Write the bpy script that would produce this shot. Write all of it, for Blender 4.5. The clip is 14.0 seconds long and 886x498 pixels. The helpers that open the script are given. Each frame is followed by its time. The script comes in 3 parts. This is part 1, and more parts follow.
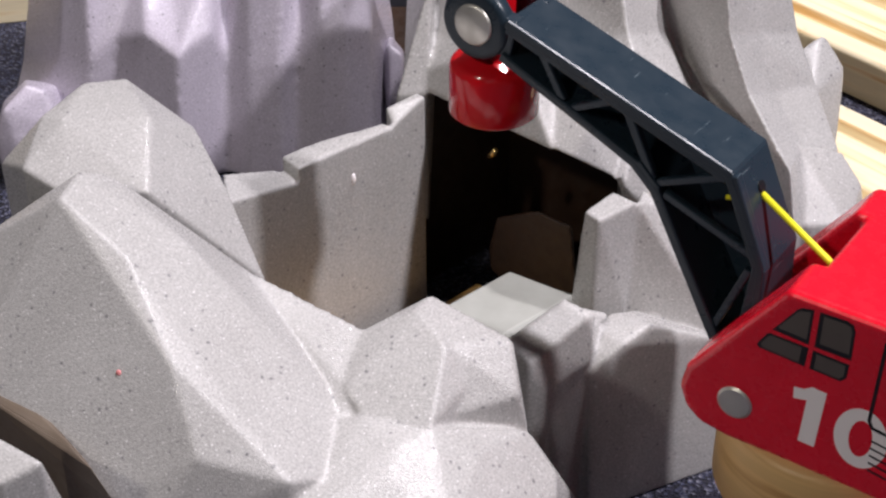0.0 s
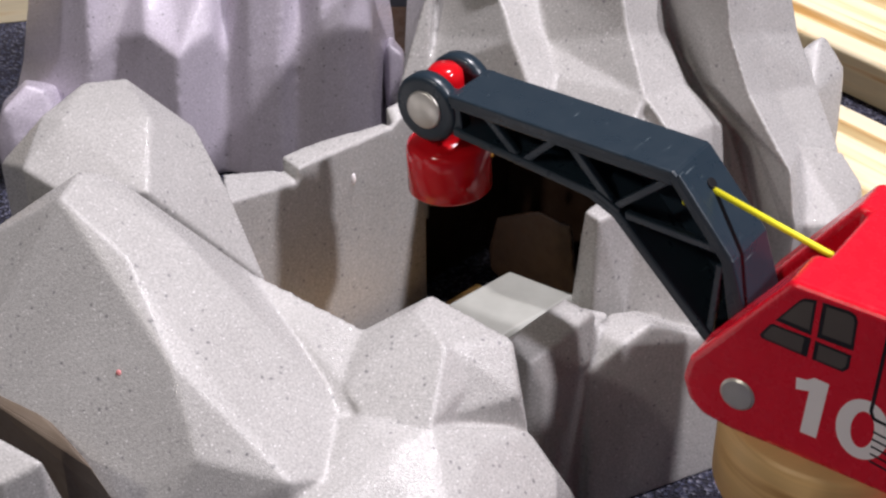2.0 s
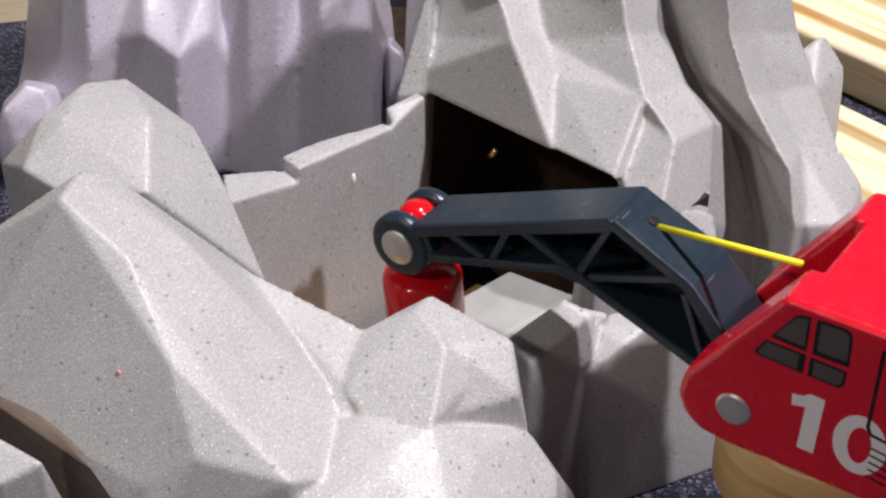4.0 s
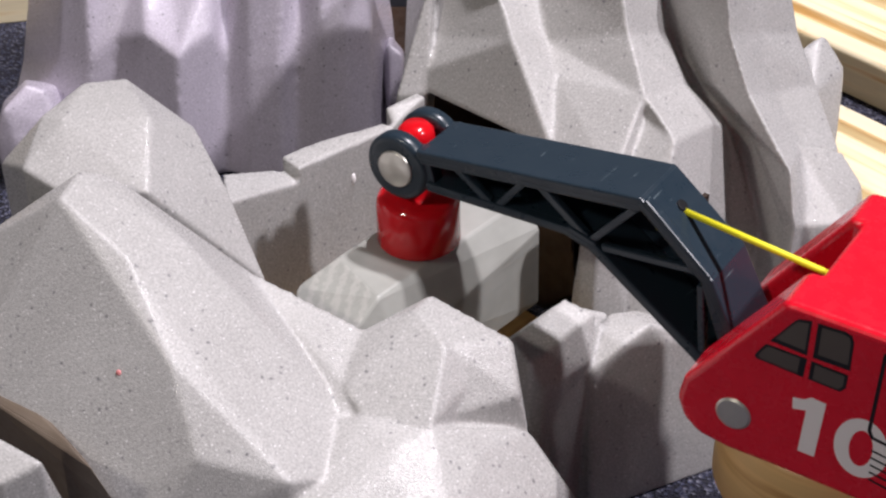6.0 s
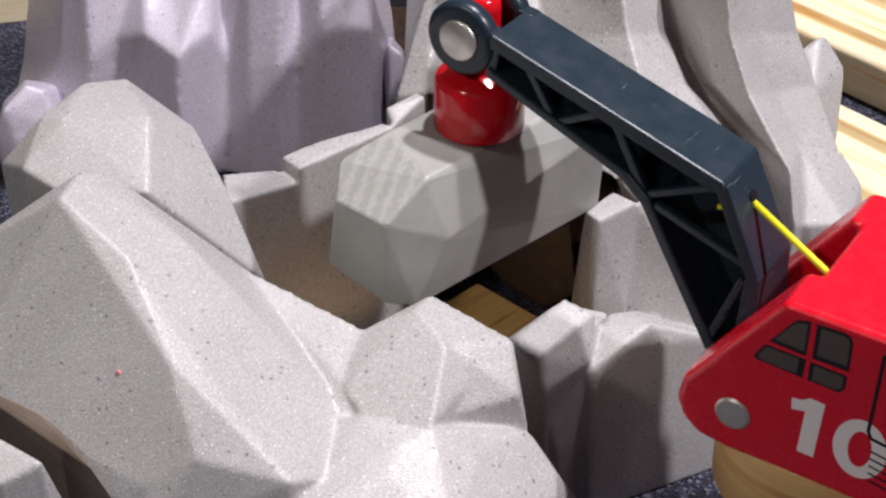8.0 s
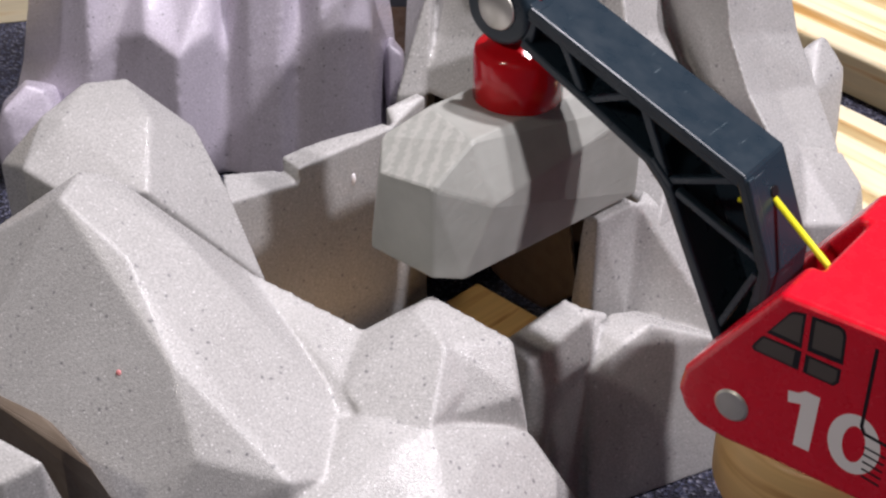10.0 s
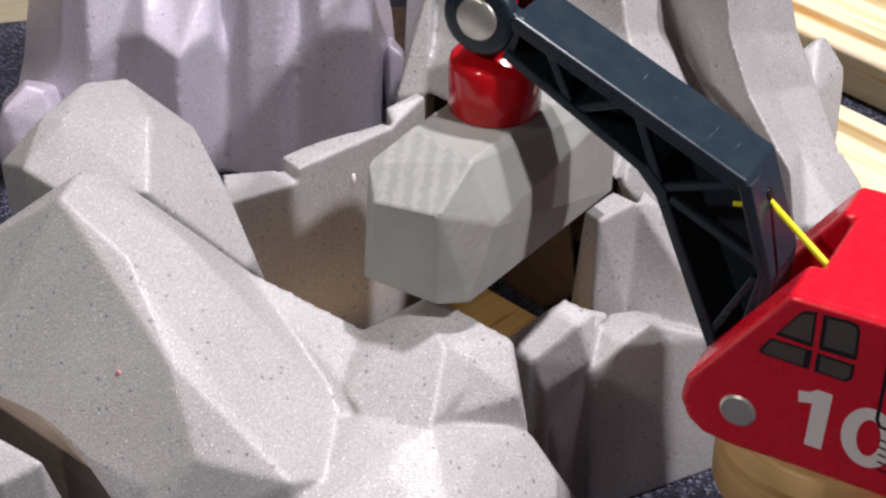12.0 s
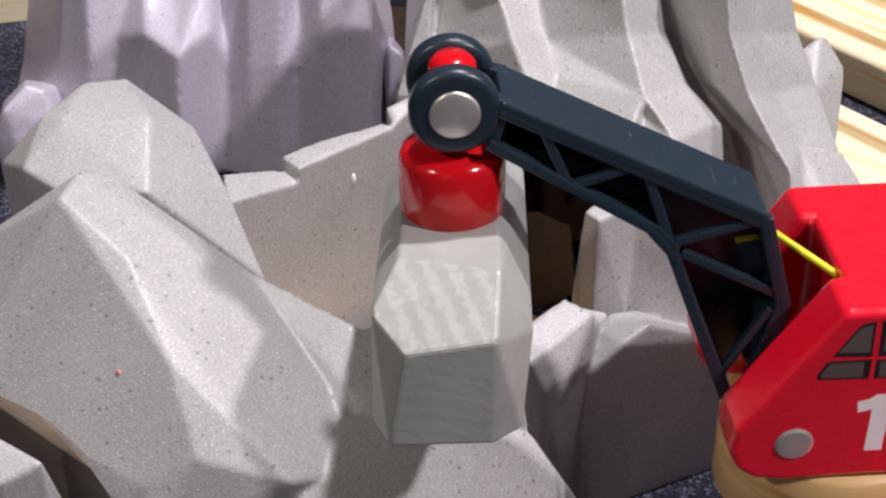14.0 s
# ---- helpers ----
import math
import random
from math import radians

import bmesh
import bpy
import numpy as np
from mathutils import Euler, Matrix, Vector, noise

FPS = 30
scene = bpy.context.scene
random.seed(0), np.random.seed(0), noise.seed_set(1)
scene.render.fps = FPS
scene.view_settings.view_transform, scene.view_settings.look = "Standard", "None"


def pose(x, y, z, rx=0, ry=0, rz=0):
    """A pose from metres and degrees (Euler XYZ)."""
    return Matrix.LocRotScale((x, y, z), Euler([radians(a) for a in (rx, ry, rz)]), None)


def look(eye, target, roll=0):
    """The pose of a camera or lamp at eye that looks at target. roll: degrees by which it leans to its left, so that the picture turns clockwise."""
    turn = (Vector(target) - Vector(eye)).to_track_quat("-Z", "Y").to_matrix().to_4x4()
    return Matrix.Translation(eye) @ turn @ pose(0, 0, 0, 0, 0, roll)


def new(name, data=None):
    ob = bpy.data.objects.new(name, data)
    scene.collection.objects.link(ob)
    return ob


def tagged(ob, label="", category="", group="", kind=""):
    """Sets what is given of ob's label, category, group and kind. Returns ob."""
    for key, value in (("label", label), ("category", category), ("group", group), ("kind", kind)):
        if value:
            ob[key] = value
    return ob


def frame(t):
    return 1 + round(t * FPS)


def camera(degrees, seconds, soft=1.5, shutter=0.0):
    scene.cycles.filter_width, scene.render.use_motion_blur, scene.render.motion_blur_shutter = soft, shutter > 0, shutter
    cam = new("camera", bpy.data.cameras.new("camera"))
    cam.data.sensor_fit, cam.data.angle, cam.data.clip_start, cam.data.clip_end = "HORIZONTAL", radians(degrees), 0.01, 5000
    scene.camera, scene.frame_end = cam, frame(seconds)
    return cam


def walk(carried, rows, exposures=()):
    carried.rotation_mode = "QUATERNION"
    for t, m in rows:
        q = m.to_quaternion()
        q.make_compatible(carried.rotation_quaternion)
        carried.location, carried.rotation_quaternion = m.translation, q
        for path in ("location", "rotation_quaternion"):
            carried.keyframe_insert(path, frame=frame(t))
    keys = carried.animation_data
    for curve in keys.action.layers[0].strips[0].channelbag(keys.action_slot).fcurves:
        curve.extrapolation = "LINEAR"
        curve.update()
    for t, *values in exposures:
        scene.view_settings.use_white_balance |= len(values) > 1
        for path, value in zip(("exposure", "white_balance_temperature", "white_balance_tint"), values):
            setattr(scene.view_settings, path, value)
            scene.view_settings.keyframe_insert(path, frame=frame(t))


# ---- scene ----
# ---------------------------------------------------------------- camera
MM = 0.001
cam = camera(33.52, 14.0, soft=2.4)
EYE = pose(0.0, 0.0, 0.176, 90 - 34.41, 0, 0) @ pose(0, 0, 0, 0, 0, -0.229)
walk(cam, [(0.0, EYE), (14.0, EYE)])

# ---------------------------------------------------------------- light
FLOOR_Z = -9 * MM
world = bpy.data.worlds.new("room_air")
scene.world = world
world.use_nodes = True
world.node_tree.nodes["Background"].inputs[0].default_value = (0.8, 0.85, 1.0, 1)
world.node_tree.nodes["Background"].inputs[1].default_value = 0.15


def ceiling_light(name, at, target, size, watts, colour):
    data = bpy.data.lights.new(name, "AREA")
    data.shape, data.size, data.energy, data.color = "DISK", size, watts, colour
    ob = new(name, data)
    ob.matrix_world = look(at, target)
    return ob


# ceiling lamps, and an added soft fill light behind the camera
ceiling_light("ceiling_lamp_light", (1.01, -0.37, 1.32), (0, 0.2, 0), 0.09, 22, (1.0, 0.945, 1.0))
ceiling_light("ceiling_lamp_light", (0.38, 0.44, 1.74), (0, 0.2, 0), 0.09, 32, (1.0, 0.945, 1.0))
ceiling_light("ceiling_lamp_light", (-0.95, -0.62, 1.16), (0, 0.2, 0), 0.09, 6.5, (1.0, 0.92, 0.83))
ceiling_light("front_fill", (-0.5, -1.78, 1.25), (0, 0.3, 0.1), 0.9, 0.3, (0.95, 0.92, 1.0))
scene.view_settings.exposure = 0.0


# ---------------------------------------------------------------- materials
def base_material(name, colour, rough=0.5, metal=0.0, coat=0.0):
    m = bpy.data.materials.new(name)
    m.use_nodes = True
    b = m.node_tree.nodes["Principled BSDF"]
    b.inputs["Base Color"].default_value = (*colour, 1)
    b.inputs["Roughness"].default_value = rough
    b.inputs["Metallic"].default_value = metal
    b.inputs["Coat Weight"].default_value = coat
    return m, m.node_tree, b


def add(tree, kind, links=(), **values):
    """A node with the given values; links: input name, from node, output name."""
    n = tree.nodes.new(kind)
    for key, value in values.items():
        if key in n.inputs:
            n.inputs[key].default_value = value
    for inp, source, out in links:
        tree.links.new(source.outputs[out], n.inputs[inp])
    return n


def where(tree):
    return add(tree, "ShaderNodeTexCoord")


def noise_at(tree, co, scale, detail=3.0, rough=0.55):
    n = add(tree, "ShaderNodeTexNoise", [("Vector", co, "Object")])
    n.inputs["Scale"].default_value, n.inputs["Detail"].default_value, n.inputs["Roughness"].default_value = scale, detail, rough
    return n


def ramp(tree, source, out, stops):
    r = tree.nodes.new("ShaderNodeValToRGB")
    tree.links.new(source.outputs[out], r.inputs["Fac"])
    els = r.color_ramp.elements
    els[0].position, els[0].color = stops[0][0], (*stops[0][1], 1)
    els[1].position, els[1].color = stops[-1][0], (*stops[-1][1], 1)
    for pos, col in stops[1:-1]:
        e = els.new(pos)
        e.color = (*col, 1)
    return r


def mix(tree, fac, a, b, mode="MIX"):
    """fac, a, b: (node, output) or a plain value."""
    m = tree.nodes.new("ShaderNodeMix")
    m.data_type, m.blend_type = "RGBA", mode
    for slot, v in ((0, fac), (6, a), (7, b)):
        if isinstance(v, tuple) and len(v) == 2:
            tree.links.new(v[0].outputs[v[1]], m.inputs[slot])
        else:
            m.inputs[slot].default_value = v if slot == 0 else (*v, 1)
    return m


def bump(tree, b, height, out, strength, distance, under=None):
    n = tree.nodes.new("ShaderNodeBump")
    n.inputs["Strength"].default_value, n.inputs["Distance"].default_value = strength, distance
    tree.links.new(height.outputs[out], n.inputs["Height"])
    if under:
        tree.links.new(under.outputs[0], n.inputs["Normal"])
    tree.links.new(n.outputs[0], b.inputs["Normal"])
    return n


BLACK3, WHITE3 = (0, 0, 0), (1, 1, 1)


def plastic_rock(name, low, high):
    """Grey moulded plastic, finely grained, with dark flecks; tiny bright dots paint its sparkle."""
    m, t, b = base_material(name, low, 0.42)
    co = where(t)
    cloud = noise_at(t, co, 45, 3)
    tone = ramp(t, cloud, "Fac", [(0.3, low), (0.7, high)])
    jitter = noise_at(t, co, 2400, 2)
    shift = add(t, "ShaderNodeVectorMath", [(0, jitter, "Color")])
    shift.operation, shift.inputs[1].default_value = "MULTIPLY", (0.0005, 0.0005, 0.0005)
    bent = add(t, "ShaderNodeVectorMath", [(0, co, "Object"), (1, shift, 0)])
    masks = []
    for scale, near_at, far_at, share in ((820.0, 0.15, 0.30, 0.84), (370.0, 0.08, 0.17, 0.82)):
        cell = add(t, "ShaderNodeTexVoronoi", [("Vector", bent, 0)], Scale=scale)
        chance = add(t, "ShaderNodeSeparateColor", [("Color", cell, "Color")])
        near = ramp(t, cell, "Distance", [(near_at, WHITE3), (far_at, BLACK3)])
        rare = ramp(t, chance, "Red", [(share, BLACK3), (share + 0.08, WHITE3)])
        masks.append(add(t, "ShaderNodeMath", [(0, near, 0), (1, rare, 0)]))
        masks[-1].operation = "MULTIPLY"
    both = add(t, "ShaderNodeMath", [(0, masks[0], 0), (1, masks[1], 0)])
    both.operation = "MAXIMUM"
    soft = add(t, "ShaderNodeMath", [(0, both, 0)])
    soft.operation, soft.inputs[1].default_value = "MULTIPLY", 0.55
    flecked = mix(t, (soft, 0), (tone, 0), (0.05, 0.05, 0.065))
    # sparkle of the surface, put into the colour as pale dots
    sparkle = add(t, "ShaderNodeTexVoronoi", [("Vector", bent, 0)], Scale=2300.0)
    pick = add(t, "ShaderNodeSeparateColor", [("Color", sparkle, "Color")])
    dot = ramp(t, sparkle, "Distance", [(0.16, WHITE3), (0.30, BLACK3)])
    few = ramp(t, pick, "Green", [(0.78, BLACK3), (0.86, WHITE3)])
    pale = add(t, "ShaderNodeMath", [(0, dot, 0), (1, few, 0)])
    pale.operation = "MULTIPLY"
    flecked = mix(t, (pale, 0), (flecked, 2), (0.78, 0.77, 0.78))
    fine = noise_at(t, co, 2600, 2)
    grain = ramp(t, fine, "Fac", [(0.35, (0.86, 0.86, 0.86)), (0.68, (1.14, 1.14, 1.14))])
    col = mix(t, 1.0, (flecked, 2), (grain, 0), "MULTIPLY")
    t.links.new(col.outputs[2], b.inputs["Base Color"])
    relief = noise_at(t, co, 4200, 1, 0.6)
    bump(t, b, relief, "Fac", 0.55, 0.00012)
    glint = ramp(t, noise_at(t, co, 3300, 1), "Fac", [(0.50, (0.38,) * 3), (0.62, (0.13,) * 3)])
    t.links.new(glint.outputs[0], b.inputs["Roughness"])
    return m


def painted(name, colour, dark, rough, grain_scale, grain, distance, coat=0.0):
    """Paint over wood or plastic: slight mottling, scuffs and a soft relief."""
    m, t, b = base_material(name, colour, rough, 0.0, coat)
    co = where(t)
    n = noise_at(t, co, 120, 4)
    c = ramp(t, n, "Fac", [(0.3, dark), (0.65, colour)])
    t.links.new(c.outputs[0], b.inputs["Base Color"])
    r = ramp(t, noise_at(t, co, 400, 5), "Fac", [(0.35, (rough * 0.8,) * 3), (0.7, (rough * 1.3,) * 3)])
    t.links.new(r.outputs[0], b.inputs["Roughness"])
    bump(t, b, noise_at(t, co, grain_scale, 3), "Fac", grain, distance)
    return m


def boom_plastic():
    m, t, b = base_material("slate_plastic", (0.016, 0.028, 0.041), 0.3)
    co = where(t)
    stretch = add(t, "ShaderNodeMapping", [("Vector", co, "Object")])
    stretch.inputs["Scale"].default_value, stretch.inputs["Rotation"].default_value = (1, 0.10, 1), (0, 0, 0.7)
    n = t.nodes.new("ShaderNodeTexNoise")
    t.links.new(stretch.outputs[0], n.inputs["Vector"])
    n.inputs["Scale"].default_value, n.inputs["Detail"].default_value = 1500, 5
    scratch = ramp(t, n, "Fac", [(0.69, (0.016, 0.028, 0.041)), (0.76, (0.10, 0.13, 0.15))])
    t.links.new(scratch.outputs[0], b.inputs["Base Color"])
    r = ramp(t, noise_at(t, co, 260, 4), "Fac", [(0.3, (0.24,) * 3), (0.7, (0.40,) * 3)])
    t.links.new(r.outputs[0], b.inputs["Roughness"])
    bump(t, b, noise_at(t, co, 900, 2), "Fac", 0.12, 0.0001)
    return m


def grained_wood(name, pale, dark, stretch, scale, rough=0.45):
    """Clear pine or beech: rings drawn out along the board."""
    m, t, b = base_material(name, pale, rough)
    co = where(t)
    mp = add(t, "ShaderNodeMapping", [("Vector", co, "Object")])
    mp.inputs["Scale"].default_value = stretch
    n = t.nodes.new("ShaderNodeTexNoise")
    t.links.new(mp.outputs[0], n.inputs["Vector"])
    n.inputs["Scale"].default_value, n.inputs["Detail"].default_value, n.inputs["Distortion"].default_value = scale, 4, 0.6
    c = ramp(t, n, "Fac", [(0.32, dark), (0.46, pale), (0.56, tuple(0.9 * v for v in pale)), (0.7, pale)])
    spots = noise_at(t, co, 90, 2)
    s = ramp(t, spots, "Fac", [(0.74, BLACK3), (0.80, (0.5, 0.5, 0.5))])
    col = mix(t, (s, 0), (c, 0), tuple(0.35 * v for v in dark))
    t.links.new(col.outputs[2], b.inputs["Base Color"])
    bump(t, b, n, "Fac", 0.15, 0.0003)
    return m


def sawn_grey():
    """Grey paint over sawn wood whose saw marks and grain show through."""
    m, t, b = base_material("grey_painted_wood", (0.36, 0.35, 0.33), 0.42)
    co = where(t)
    n = noise_at(t, co, 150, 4)
    c = ramp(t, n, "Fac", [(0.3, (0.32, 0.325, 0.300)), (0.7, (0.385, 0.392, 0.365))])
    mp = add(t, "ShaderNodeMapping", [("Vector", co, "Object")])
    mp.inputs["Scale"].default_value = (0.25, 0.35, 3.0)
    g = t.nodes.new("ShaderNodeTexNoise")
    t.links.new(mp.outputs[0], g.inputs["Vector"])
    g.inputs["Scale"].default_value, g.inputs["Detail"].default_value = 420, 4
    wear = ramp(t, g, "Fac", [(0.68, BLACK3), (0.78, (0.2, 0.2, 0.2))])
    col = mix(t, (wear, 0), (c, 0), (0.5, 0.48, 0.45))
    t.links.new(col.outputs[2], b.inputs["Base Color"])
    bump(t, b, g, "Fac", 0.16, 0.0003)
    return m


def carpet_pile():
    m, t, b = base_material("carpet_pile", (0.02, 0.02, 0.035), 0.95)
    co = where(t)
    v = add(t, "ShaderNodeTexVoronoi", [("Vector", co, "Object")], Scale=1500.0)
    sep = add(t, "ShaderNodeSeparateColor", [("Color", v, "Color")])
    c = ramp(t, sep, "Red", [(0.0, (0.006, 0.006, 0.012)), (0.55, (0.02, 0.02, 0.04)), (0.8, (0.05, 0.055, 0.10)), (0.97, (0.13, 0.13, 0.17))])
    t.links.new(c.outputs[0], b.inputs["Base Color"])
    bump(t, b, v, "Distance", 1.0, 0.001)
    return m


ROCK = plastic_rock("grey_plastic", (0.389, 0.380, 0.372), (0.449, 0.440, 0.433))
# lighter lilac copy: the far mountain's bluish light is put into its colour
COOL_LIT_ROCK = plastic_rock("cool_lit_grey_plastic", (0.47, 0.43, 0.505), (0.53, 0.49, 0.57))
RED = painted("red_lacquer", (0.74, 0.006, 0.024), (0.67, 0.005, 0.020), 0.26, 300, 0.12, 0.0003, 0.4)
FADED_RED, _t, _b = base_material("faded_red_paint", (0.62, 0.22, 0.22), 0.5)
GLOSS_RED = painted("glossy_red_plastic", (0.62, 0.006, 0.012), (0.58, 0.005, 0.011), 0.15, 200, 0.0, 0.0001, 0.0)
BLACK = boom_plastic()
RUBBER, _t, _b = base_material("black_rubber", (0.012, 0.012, 0.013), 0.4)
STEEL = painted("brushed_steel", (0.74, 0.71, 0.65), (0.62, 0.60, 0.54), 0.36, 900, 0.2, 0.0002)
STEEL.node_tree.nodes["Principled BSDF"].inputs["Metallic"].default_value = 0.75
WOOD = grained_wood("beech_wood", (0.70, 0.45, 0.19), (0.46, 0.25, 0.085), (0.4, 0.4, 6.0), 60)
PINE = grained_wood("pine_wood", (0.92, 0.80, 0.55), (0.74, 0.50, 0.22), (0.35, 7.0, 7.0), 30)
CARPET = carpet_pile()
YELLOW, _t, _b = base_material("yellow_cord", (0.85, 0.78, 0.02), 0.6)
WHITE, _t, _b = base_material("white_print", (0.90, 0.85, 0.85), 0.5)
GLASS = painted("grey_window_print", (0.10, 0.085, 0.075), (0.085, 0.07, 0.065), 0.4, 500, 0.05, 0.0002)
INK, _t, _b = base_material("black_print", (0.008, 0.008, 0.01), 0.4)
GREYWOOD = sawn_grey()
SAWN = sawn_grey()
SAWN.name = "grey_painted_sawn_end"


def saw_marks(m):
    """Slanting saw marks across an end cut."""
    t = m.node_tree
    b = t.nodes["Principled BSDF"]
    co = where(t)
    mp = add(t, "ShaderNodeMapping", [("Vector", co, "Object")])
    mp.inputs["Rotation"].default_value = (0.9, 0.5, 0.35)
    w = t.nodes.new("ShaderNodeTexWave")
    t.links.new(mp.outputs[0], w.inputs["Vector"])
    w.inputs["Scale"].default_value, w.inputs["Distortion"].default_value, w.inputs["Detail"].default_value, w.inputs["Detail Scale"].default_value = 210, 7.0, 4.0, 2.5
    bump(t, b, w, "Fac", 0.10, 0.00025)


saw_marks(SAWN)


def bright_corner_grey():
    """The sawn corner, its bright sheen painted in as pale slanting streaks."""
    m = sawn_grey()
    m.name = "grey_painted_bright_corner"
    saw_marks(m)
    t = m.node_tree
    b = t.nodes["Principled BSDF"]
    mp = add(t, "ShaderNodeMapping", [("Vector", where(t), "Object")])
    mp.inputs["Rotation"].default_value = (0, 0, -0.45)
    w = t.nodes.new("ShaderNodeTexWave")
    w.bands_direction = "Y"
    t.links.new(mp.outputs[0], w.inputs["Vector"])
    for key, value in (("Scale", 120), ("Distortion", 4.0), ("Detail", 6), ("Detail Scale", 9.0)):
        w.inputs[key].default_value = value
    streak = ramp(t, w, "Fac", [(0.25, (0.05,) * 3), (0.95, (0.34,) * 3)])
    paint = b.inputs["Base Color"].links[0].from_node
    col = mix(t, (streak, 0), (paint, 2), (0.62, 0.60, 0.57))
    t.links.new(col.outputs[2], b.inputs["Base Color"])
    b.inputs["Roughness"].default_value = 0.34
    return m


BRIGHT_CORNER = bright_corner_grey()
# brown of the far board, dimmed to carry the tunnel's shade as well
BROWN = painted("brown_board_tunnel_shade", (0.034, 0.017, 0.010), (0.022, 0.011, 0.006), 0.5, 200, 0.2, 0.0005)
# dark tone for the shaded gap under the front-left rock
GAP_SHADE_BROWN = painted("gap_shade_brown", (0.13, 0.10, 0.075), (0.10, 0.075, 0.055), 0.5, 300, 0.15, 0.0004)
BRASS = painted("brass", (0.85, 0.6, 0.25), (0.7, 0.48, 0.2), 0.25, 500, 0.05, 0.0001)
BRASS.node_tree.nodes["Principled BSDF"].inputs["Metallic"].default_value = 1.0
FLOOR_WOOD = grained_wood("floor_board_wood", (0.64, 0.40, 0.15), (0.36, 0.18, 0.05), (0.5, 6.0, 6.0), 55)
SLATE = painted("slate_grey_plastic", (0.05, 0.05, 0.065), (0.04, 0.04, 0.05), 0.45, 300, 0.1, 0.0003)
# unseen walls and ceiling, kept dark to hold down the bounced light
WALLPAINT = painted("wall_paint", (0.13, 0.13, 0.135), (0.115, 0.115, 0.12), 0.8, 60, 0.1, 0.001)


# ---------------------------------------------------------------- builders
def mesh_of(name, bm, material, smooth=False):
    data = bpy.data.meshes.new(name)
    bmesh.ops.recalc_face_normals(bm, faces=bm.faces)
    if smooth:
        for f in bm.faces:
            f.smooth = True
    bm.to_mesh(data)
    bm.free()
    data.materials.append(material)
    return data


def thing(name, label, category, group="", kind="", at=None):
    ob = new(name)
    ob.empty_display_size = 0.01
    if at is not None:
        ob.matrix_world = at
    return tagged(ob, label, category, group, kind)


def part(name, bm, material, parent, label="", smooth=False):
    ob = new(name, mesh_of(name, bm, material, smooth))
    ob.parent = parent
    return tagged(ob, label) if label else ob


def bevelled(ob, width, segments=2, angle=30):
    mod = ob.modifiers.new("bevel", "BEVEL")
    mod.width, mod.segments, mod.limit_method, mod.angle_limit = width, segments, "ANGLE", radians(angle)
    return ob


def hull_into(bm, points, skirt=True, floor=-9.0):
    """A convex crag over the given points (mm), standing on the floor."""
    verts = [bm.verts.new(Vector(p) * MM) for p in points]
    if skirt:
        verts += [bm.verts.new(Vector((p[0], p[1], floor)) * MM) for p in points]
    out = bmesh.ops.convex_hull(bm, input=verts)
    loose = [v for v in out["geom_interior"] + out["geom_unused"] if isinstance(v, bmesh.types.BMVert)]
    bmesh.ops.delete(bm, geom=list(set(loose)), context="VERTS")


def moulded(ob, voxel, rounds):
    """Fuses overlapping crags into one moulded skin with soft edges."""
    m = ob.modifiers.new("fuse", "REMESH")
    m.mode, m.voxel_size, m.use_smooth_shade = "VOXEL", voxel, True
    s = ob.modifiers.new("soften", "SMOOTH")
    s.factor, s.iterations = 0.5, rounds
    return ob


def prism_into(bm, outline, y0, y1):
    """An outline in x, z (mm) drawn out from y0 to y1."""
    a = [bm.verts.new((x * MM, y0 * MM, z * MM)) for x, z in outline]
    b = [bm.verts.new((x * MM, y1 * MM, z * MM)) for x, z in outline]
    n = len(outline)
    bm.faces.new(a), bm.faces.new(b[::-1])
    for i in range(n):
        bm.faces.new((a[i], b[i], b[(i + 1) % n], a[(i + 1) % n]))


def lathe_into(bm, profile, m=Matrix(), steps=48):
    """A profile of radius, height (mm) turned round z."""
    rings = []
    for r, h in profile:
        rings.append([bm.verts.new(m @ Vector((r * MM * math.cos(a), r * MM * math.sin(a), h * MM)))
                      for a in (2 * math.pi * k / steps for k in range(steps))])
    for lo, hi in zip(rings, rings[1:]):
        for k in range(steps):
            bm.faces.new((lo[k], lo[(k + 1) % steps], hi[(k + 1) % steps], hi[k]))
    bm.faces.new(rings[0][::-1]), bm.faces.new(rings[-1])


# ---------------------------------------------------------------- floor
def box_into(bm, x0, x1, y0, y1, z0, z1):
    v = [bm.verts.new((x, y, z)) for x in (x0, x1) for y in (y0, y1) for z in (z0, z1)]
    for f in ((0, 1, 3, 2), (4, 6, 7, 5), (0, 4, 5, 1), (2, 3, 7, 6), (0, 2, 6, 4), (1, 5, 7, 3)):
        bm.faces.new([v[i] for i in f])


def room_piece(name, label, category, boxes, material):
    bm = bmesh.new()
    for box in boxes:
        box_into(bm, *box)
    ob = new(name, mesh_of(name, bm, material))
    return tagged(ob, label, category, kind="structure")


Z0 = FLOOR_Z
room_piece("floor", "dark blue speckled carpet floor", "floor", [(-1.8, 1.8, -1.8, 1.8, Z0 - 0.1, Z0)], CARPET)
room_piece("wall_north", "plain painted room wall", "wall", [(-1.8, 1.8, 1.8, 1.9, Z0 - 0.1, 2.2)], WALLPAINT)
# opening added to go with the fill light; no window is known
room_piece("wall_south", "plain painted room wall with an added opening", "wall",
           [(-1.8, -1.0, -1.9, -1.8, Z0 - 0.1, 2.2), (0.0, 1.8, -1.9, -1.8, Z0 - 0.1, 2.2), (-1.0, 0.0, -1.9, -1.8, Z0 - 0.1, 0.75), (-1.0, 0.0, -1.9, -1.8, 1.75, 2.2)], WALLPAINT)
